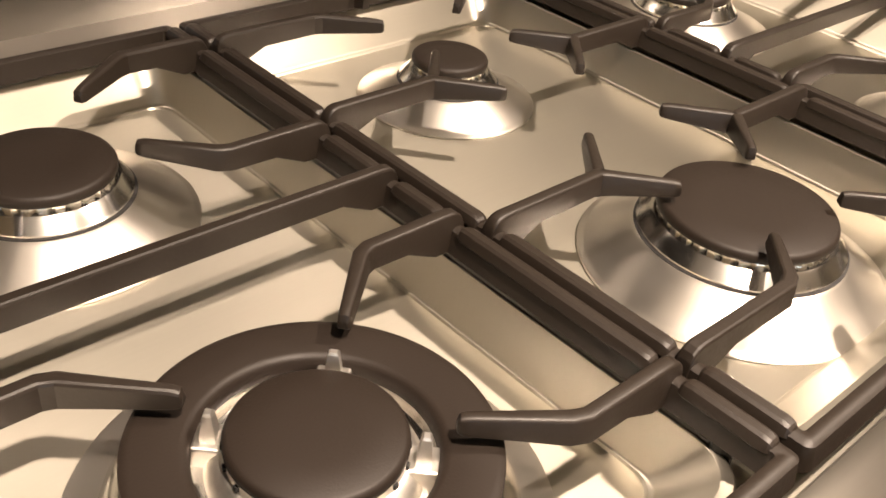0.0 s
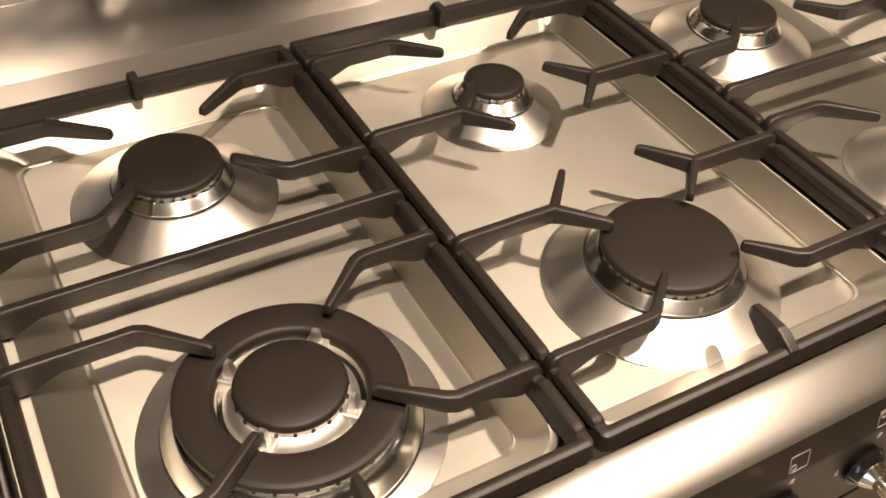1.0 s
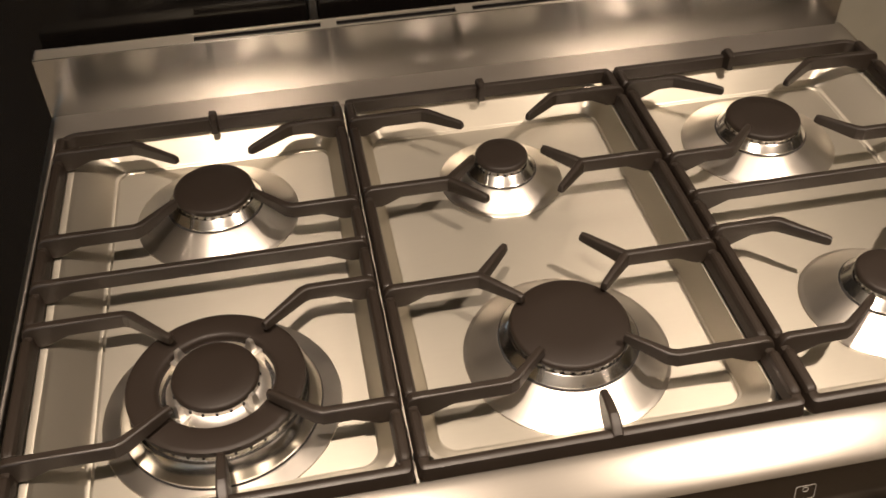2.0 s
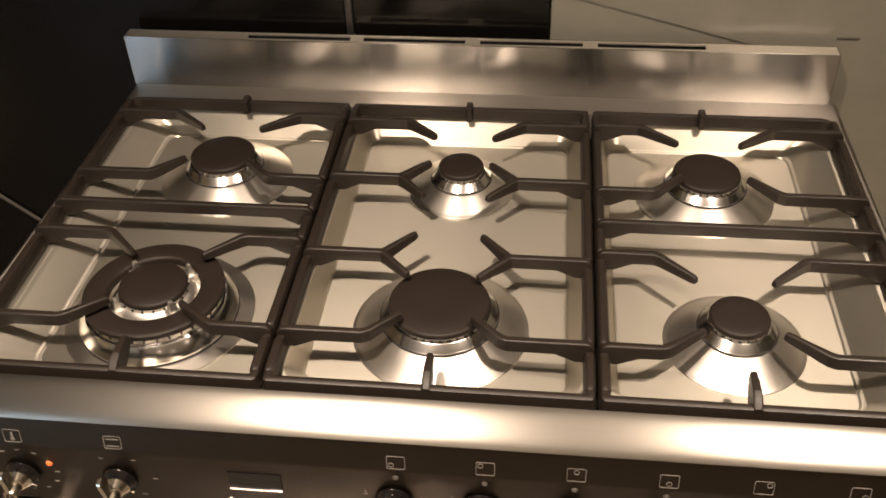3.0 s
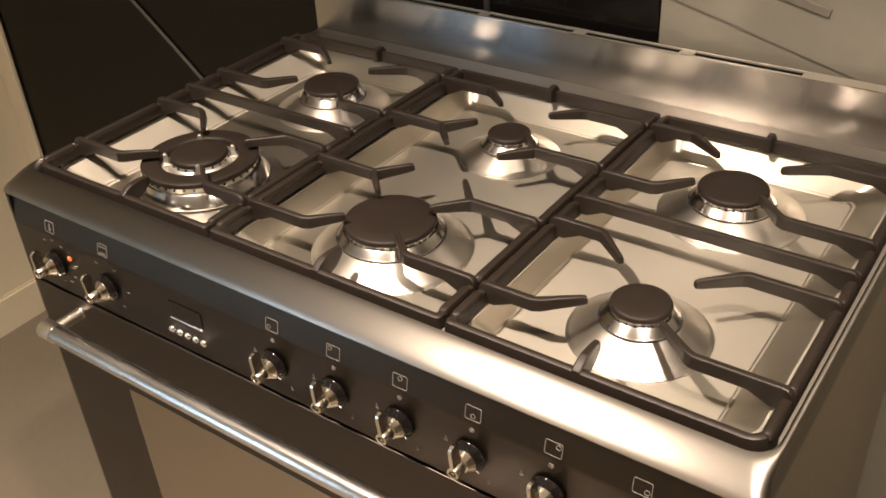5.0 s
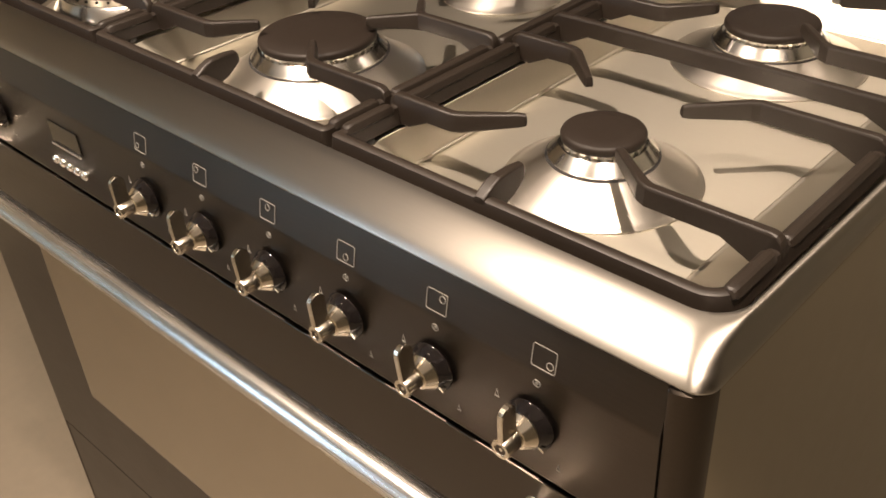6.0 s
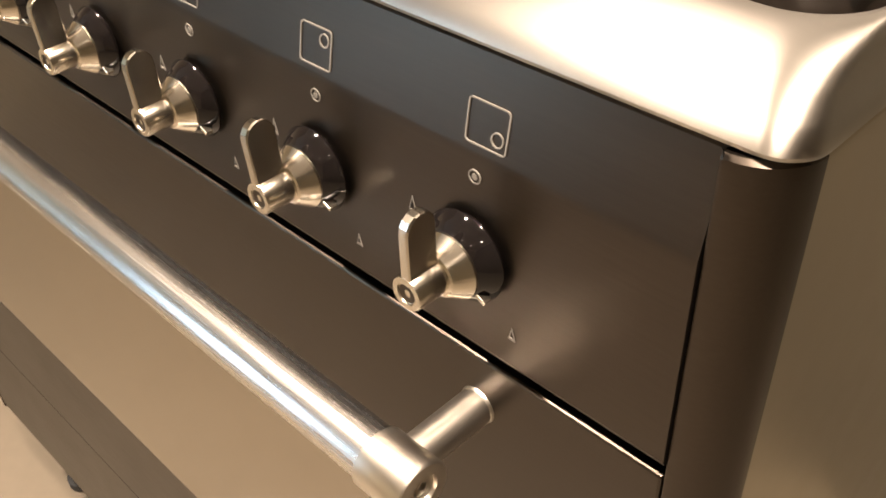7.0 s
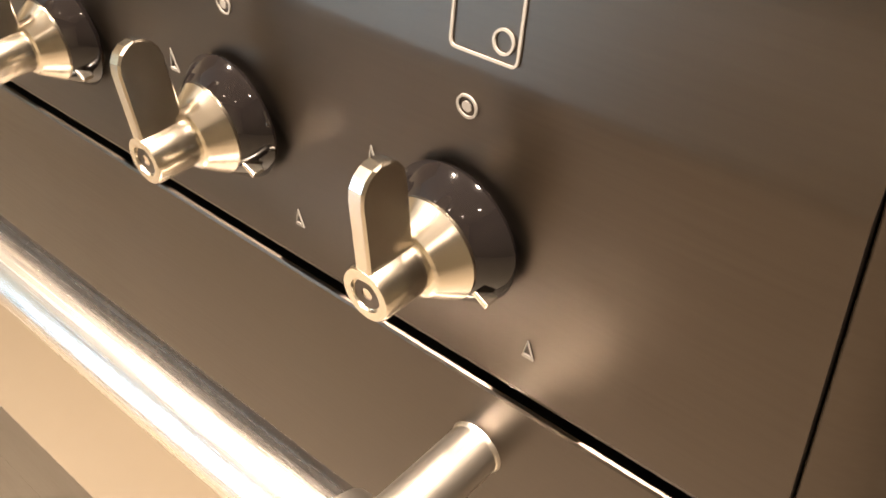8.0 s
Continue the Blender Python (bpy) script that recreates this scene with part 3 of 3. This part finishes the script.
# ---- burners ----
def burner_mesh_parts(cap_r, head_r, skirt_r, top, ports):
    z0 = ZW + 0.0004
    zs = top - 0.0185
    skirt = lathe([(skirt_r + 0.0015, z0), (skirt_r + 0.0014, z0 + 0.0010), (skirt_r + 0.0004, z0 + 0.0016), (skirt_r - 0.0012, z0 + 0.0019), (skirt_r - 0.0030, z0 + 0.0030), (head_r + 0.0030, zs - 0.0008), (head_r + 0.0012, zs + 0.0003), (head_r - 0.004, zs + 0.0006)], 96, cap1=False)
    prof = [(head_r - 0.002, zs - 0.002, 0), (head_r, zs + 0.0010, 0), (head_r, zs + 0.0024, 0), (head_r - 0.0008, zs + 0.0030, 0), (cap_r + 0.0018, top - 0.0096, 0), (cap_r + 0.0009, top - 0.0090, 0), (cap_r - 0.0035, top - 0.0088, 0), (cap_r - 0.0045, top - 0.0050, 0)]
    n = ports * 3
    head = loft([[((r - d * (i % 3 == 0)) * math.cos(2 * math.pi * i / n), (r - d * (i % 3 == 0)) * math.sin(2 * math.pi * i / n), z) for i in range(n)] for r, z, d in prof], False, True)
    # near-black ring that paints the shade between head and skirt
    gap = lathe([(head_r - 0.0025, zs - 0.0016), (head_r + 0.0014, zs - 0.0006), (head_r + 0.0012, zs + 0.0008), (head_r - 0.001, zs + 0.001)], 64, cap1=False)
    n = ports * 4
    loops = []
    for z, out in ((top - 0.0095, 0.0), (top - 0.0068, 0.0), (top - 0.0058, 0.0004)):
        lp = []
        for i in range(n):
            r = cap_r - 0.0014 - out if i % 4 < 3 else cap_r - 0.0026 - out
            a = 2 * math.pi * i / n
            lp.append((r * math.cos(a), r * math.sin(a), z))
        loops.append(lp)
    teeth = loft(loops, False, True)
    cap = lathe([(cap_r - 0.003, top - 0.0062), (cap_r - 0.0006, top - 0.0060), (cap_r, top - 0.0050), (cap_r, top - 0.0026), (cap_r - 0.0008, top - 0.0010), (cap_r - 0.0026, top), (cap_r * 0.5, top + 0.0003), (0.002, top + 0.0004)], 80)
    return skirt, head, gap, teeth, cap


def burner(x, y, cap_r, head_r, skirt_r, top, label, ports=28):
    b = thing("gas_burner", x, y, ZW, label, "burner", "burners on the hob")
    m = pose(x, y, 0)
    skirt, head, gap, teeth, cap = burner_mesh_parts(cap_r, head_r, skirt_r, top, ports)
    part("skirt", skirt, STEEL_SPUN, b, "spun steel cone", m=m)
    part("shade_ring", gap, VOID, b, m=m)
    part("head", head, ALU, b, "polished aluminium burner head", m=m, angle=24)
    part("toothed_crown", teeth, ALU, b, "aluminium crown with flame slots", m=m, angle=20)
    part("cap", cap, CAP, b, "matt dark enamel cap", m=m)


BX = [0.1715, 0.4487, 0.7225]
YB, YF = 0.4285, 0.1952
burner(BX[0] + 0.001, YB, 0.0368, 0.0440, 0.0750, 0.8985, "medium gas burner with matt dark cap on a steel cone")
burner(BX[1], YB - 0.001, 0.0256, 0.0335, 0.0590, 0.8950, "small gas burner with matt dark cap on a steel cone", 20)
burner(BX[2] - 0.0022, YB + 0.001, 0.0366, 0.0440, 0.0750, 0.8970, "medium gas burner with matt dark cap on a steel cone")
burner(BX[1] + 0.0003, YF, 0.0478, 0.0558, 0.0832, 0.9003, "large gas burner with matt dark cap on a steel cone", 36)
burner(BX[2] + 0.0023, YF + 0.001, 0.0275, 0.0358, 0.0640, 0.9005, "small gas burner with matt dark cap on a steel cone", 20)

# wok burner: outer ring, inner head on four bridges
wok = thing("wok_burner", BX[0], YF - 0.001, ZW, "wide dual-ring wok burner with dark enamel ring and cap", "burner", "burners on the hob")
m = pose(BX[0], YF - 0.001, 0)
WZ = 0.857


def rounds(prof, n, z0=0.0):
    """Turn (radius, height) pairs, heights counted from z0."""
    return lathe([(r, z0 + z) for r, z in prof], n)


part("skirt", lathe([(0.0926, ZW + 0.0004), (0.0922, ZW + 0.0016), (0.0885, ZW + 0.0024), (0.0775, WZ + 0.0098), (0.0740, WZ + 0.0105)], 96, cap1=False), STEEL_SPUN, wok, "spun steel cone", m=m)
# near-black ring, painted shade between outer head and skirt
part("shade_ring", lathe([(0.0755, WZ + 0.0090), (0.0782, WZ + 0.0108), (0.0772, WZ + 0.0121), (0.0740, WZ + 0.0121)], 64, cap1=False), VOID, wok, m=m)
part("outer_head", rounds([(0.0755, 0.0110), (0.0772, 0.0124), (0.0772, 0.0142), (0.0762, 0.0158), (0.0695, 0.0268), (0.0680, 0.0280), (0.0655, 0.0284), (0.0650, 0.0350), (0.0448, 0.0350), (0.0440, 0.0305), (0.0434, 0.0290), (0.0300, 0.0285)], 120, WZ), ALU, wok, "polished aluminium outer head", m=m, angle=24)
part("ring_cap", lathe([(0.0652, 0.8915), (0.0671, 0.8920), (0.0678, 0.8932), (0.0676, 0.8975), (0.0662, 0.8984), (0.0640, 0.8988), (0.0480, 0.8988), (0.0458, 0.8982), (0.0444, 0.8962), (0.0438, 0.8930), (0.0440, 0.8905)], 96, cap1=False), CAP, wok, "matt dark enamel ring", m=m)
part("inner_head", rounds([(0.0400, 0.0270), (0.0398, 0.0300), (0.0382, 0.0330), (0.0346, 0.0368), (0.0334, 0.0374), (0.0328, 0.0376), (0.0326, 0.0415)], 96, WZ), CAST, wok, "pale cast aluminium inner head", m=m, angle=24)
part("inner_cap", lathe([(0.0312, 0.8976), (0.0326, 0.8980), (0.0332, 0.8992), (0.0332, 0.9014), (0.0325, 0.9030), (0.0308, 0.9041), (0.0170, 0.9048), (0.0020, 0.9050)], 80), CAP, wok, "matt dark enamel cap", m=m)
bridge = mesh_of("bridge", box(0.0318, 0.0440, -0.0068, 0.0068, 0.8800, 0.8950, 0.0010), CAST)
bm = loft([[(0.0385 + sx * w, sy * d, z) for sx, sy in ((-1, -1), (1, -1), (1, 1), (-1, 1))] for w, d, z in ((0.0030, 0.0034, 0.8930), (0.0027, 0.0031, 0.8985), (0.0017, 0.0021, 0.9062), (0.0011, 0.0014, 0.9072))], True, True)
pin = mesh_of("pin", bm, CAST)
for a in (45, 135, 225, 315):
    rot = m @ pose(0, 0, 0, 0, 0, a)
    part("bridge", bridge, None, wok, m=rot)
    part("pin", pin, None, wok, m=rot)
port_me = mesh_of("flame_port", box(-0.0010, 0.0010, -0.001, 0.001, -0.0011, 0.0011), VOID)
for i in range(20):
    part("flame_port", port_me, None, wok, m=m @ pose(0, 0, 0, 0, 0, 18 * i) @ pose(0, 0.0328, 0.8964))
for i in range(36):
    part("flame_port", port_me, None, wok, m=m @ pose(0, 0, 0, 0, 0, 10 * i) @ pose(0, 0.0652, 0.8892))

# ---- pan supports ----
ZR, ZF = 0.9055, 0.9135
GY0, GY1 = 0.0765, 0.5387
RW = 0.0107


def finger(pts, tip_w=0.0061, w=0.0084):
    """A finger from the rail inward: level bar, bend, tapering tip, with a gusset down to the rail."""
    (ax, ay), (bx, by), (tx, ty) = pts
    s = 1 if bx > ax else -1
    st = [(ax - s * 0.0008, ay, w * 0.9, ZR - 0.0030, 0.8922), (ax, ay, w, ZF - 0.0062, 0.8922), (ax + s * 0.0015, ay, w, ZF - 0.0030, 0.8922), (ax + s * 0.0040, ay, w, ZF - 0.0009, 0.8922), (ax + s * 0.0072, ay, w, ZF, 0.8922), (ax + s * 0.016, ay, w, ZF, 0.8922), (ax + s * 0.034, ay, w, ZF, 0.9005), (bx - s * 0.003, by, w, ZF, 0.9008),
          (bx + s * 0.003, by + (0.003 if ty > by else -0.003) * 0.9, w, ZF, 0.9010)]
    dx, dy = tx - bx, ty - by
    st += [(tx - dx * 0.10, ty - dy * 0.10, tip_w, ZF - 0.0004, 0.9042), (tx - dx * 0.02, ty - dy * 0.02, tip_w * 0.94, ZF - 0.0012, 0.9050), (tx, ty, tip_w * 0.7, ZF - 0.0034, 0.9060)]
    return beam(st)


def fork(ax, ay, bx, tips):
    s = 1 if bx > ax else -1
    bm = beam([(ax - s * 0.0008, ay, 0.0080, ZR - 0.0030, 0.8922), (ax, ay, 0.0084, ZF - 0.0062, 0.8922), (ax + s * 0.0015, ay, 0.0084, ZF - 0.0030, 0.8922), (ax + s * 0.0040, ay, 0.0084, ZF - 0.0009, 0.8922), (ax + s * 0.0072, ay, 0.0084, ZF, 0.8922), (ax + s * 0.016, ay, 0.0084, ZF, 0.8922), (ax + s * 0.034, ay, 0.0084, ZF, 0.9005), (bx, ay, 0.0084, ZF, 0.9008), (bx + s * 0.0025, ay, 0.0080, ZF - 0.0002, 0.9012)])
    for tx, ty in tips:
        dx, dy = tx - bx, ty - ay
        beam([(bx - dx * 0.02, ay - dy * 0.02, 0.0080, ZF - 0.0001, 0.8992), (bx + dx * 0.2, ay + dy * 0.2, 0.0078, ZF - 0.0001, 0.9012), (tx - dx * 0.10, ty - dy * 0.10, 0.0063, ZF - 0.0004, 0.9042), (tx - dx * 0.02, ty - dy * 0.02, 0.0059, ZF - 0.0012, 0.9050), (tx, ty, 0.0050, ZF - 0.0034, 0.9060)], bm)
    return bm


def rail_frame(x0, x1, rl, rr):
    """Closed rail with rounded outer corners: rl at the left end, rr at the right end."""
    def ringloop(inset, z):
        out = []
        for cx, cy, a0, r in ((x1, GY1, 0, rr), (x0, GY1, 90, rl), (x0, GY0, 180, rl), (x1, GY0, 270, rr)):
            q = max(0.0015, r - inset)
            px = cx - inset - q if cx == x1 else cx + inset + q
            py = cy - inset - q if cy == GY1 else cy + inset + q
            for i in range(9):
                a = radians(a0 + 90 * i / 8)
                out.append((px + q * math.cos(a), py + q * math.sin(a), z))
        return out
    loops = []
    for inset, z in ((0.0010, 0.8918), (0.0, 0.8928), (0.0006, ZR - 0.00950), (0.0018, ZR - 0.0012), (0.0038, ZR), (RW - 0.0038, ZR), (RW - 0.0018, ZR - 0.0012), (RW - 0.0006, ZR - 0.00950), (RW, 0.8928), (RW - 0.001, 0.8918), (0.0010, 0.8918)):
        loops.append(ringloop(inset, z))
    return loft(loops)


def nub(x, y0, y1, front=True):
    s = 1 if front else -1
    return beam([(x, y0 - s * 0.0085, 0.0088, ZR + 0.0006, 0.8922), (x, y0 - s * 0.004, 0.0094, ZR + 0.0035, 0.8922), (x, y0, 0.0094, ZF - 0.0022, 0.8922), (x, y0 + s * 0.006, 0.0092, ZF - 0.0003, 0.8924), (x, y1 - s * 0.012, 0.0082, ZF, 0.8962), (x, y1 - s * 0.002, 0.0066, ZF - 0.0010, 0.9024), (x, y1, 0.0050, ZF - 0.0032, 0.9035)])


def rail_segment(x, y0, y1):
    """A proud, round-ended length of side rail between two fingers."""
    w, zt = RW - 0.0004, ZR + 0.0026
    ends = [(0.0, 0.62, 0.0030), (0.0008, 0.78, 0.0016), (0.0020, 0.90, 0.0007), (0.0038, 0.98, 0.0002), (0.0060, 1.0, 0.0)]
    rows = [(x, y0 + d, w * k, zt - h, ZR - 0.004) for d, k, h in ends]
    rows += [(x, y1 - d, w * k, zt - h, ZR - 0.004) for d, k, h in reversed(ends)]
    return beam(rows, c=0.0026)


def pan_support(x0, x1, cx, kind, rl, rr, label):
    g = thing("pan_support", (x0 + x1) / 2, (GY0 + GY1) / 2, ZP, label, "pan support", "cast iron pan supports")
    part("rail", rail_frame(x0, x1, rl, rr), IRON, g)
    a, b = x0 + 0.0015, x1 - 0.0015
    for mir in (1, -1):
        ax = a if mir == 1 else b

        def f(px):
            return cx - mir * px
        if kind == "outer":
            rows = [(0.369, 0.066, 0.0345, 0.4000), (0.264, 0.070, 0.0350, 0.2310), (0.4945, 0.073, 0.0335, 0.4630), (0.1365, 0.070, 0.0345, 0.1640)]
        else:
            rows = [(0.4900, 0.066, 0.0325, 0.4605), (0.1365, 0.062, 0.0325, 0.1640)]
            part("finger", fork(ax, 0.3780, f(0.0630), [(f(0.0330), 0.4085), (f(0.0330), 0.3450)]), IRON, g)
            part("finger", fork(ax, 0.2490, f(0.0625), [(f(0.0330), 0.2820), (f(0.0330), 0.2180)]), IRON, g)
        ys = [GY0 + 0.004] + sorted([row[0] for row in rows] + ([0.3780, 0.2490] if kind == "centre" else [0.3125])) + [GY1 - 0.004]
        bx = x0 + RW / 2 if mir == 1 else x1 - RW / 2
        for ya, yb in zip(ys, ys[1:]):
            part("rail_segment", rail_segment(bx, ya + 0.0068, yb - 0.0068), IRON, g)
        for y, bend, tx, ty in rows:
            part("finger", finger([(ax, y), (f(bend), y), (f(tx), ty)]), IRON, g)
    if kind == "outer":
        y = 0.3125
        part("crossbar", beam([(a - 0.0008, y, 0.008, ZR - 0.0030, 0.8922), (a, y, 0.0084, ZF - 0.0062, 0.8922), (a + 0.0015, y, 0.0084, ZF - 0.0030, 0.8922), (a + 0.004, y, 0.0084, ZF - 0.0009, 0.8922), (a + 0.0072, y, 0.0084, ZF, 0.8922), (a + 0.016, y, 0.0084, ZF, 0.8922), (a + 0.034, y, 0.0084, ZF, 0.9005), (b - 0.034, y, 0.0084, ZF, 0.9005), (b - 0.016, y, 0.0084, ZF, 0.8922), (b - 0.0072, y, 0.0084, ZF, 0.8922), (b - 0.004, y, 0.0084, ZF - 0.0009, 0.8922), (b - 0.0015, y, 0.0084, ZF - 0.0030, 0.8922), (b, y, 0.0084, ZF - 0.0062, 0.8922), (b + 0.0008, y, 0.008, ZR - 0.0030, 0.8922)]), IRON, g)
    part("nub", nub(cx, GY0 + 0.010, 0.1165), IRON, g)
    part("nub", beam([(cx, GY1 + 0.0010, 0.0080, ZR + 0.0012, 0.8922), (cx, GY1 - 0.0045, 0.0088, ZF - 0.0010, 0.8922), (cx, GY1 - 0.012, 0.0084, ZF - 0.0006, 0.8922), (cx, GY1 - 0.0190, 0.0062, ZF - 0.0030, 0.8940)]), IRON, g)
    pad = mesh_of("rubber_pad", lathe([(0.0052, ZP - 0.010), (0.0054, ZP - 0.009), (0.0046, 0.8922)], 14, cap0=True), RUBBER)
    for px in (x0 + 0.0054, x1 - 0.0054):
        for py in (GY0 + 0.03, GY1 - 0.03):
            part("rubber_pad", pad, None, g, m=pose(px, py, 0))


pan_support(0.0225, 0.3050, 0.1755, "outer", 0.020, 0.006, "brown-black cast iron pan support over two burners, wok burner in front")
pan_support(0.3070, 0.5930, 0.4500, "centre", 0.006, 0.006, "brown-black cast iron pan support with forked fingers")
pan_support(0.5950, 0.8775, 0.7232, "outer", 0.006, 0.020, "brown-black cast iron pan support over two burners")
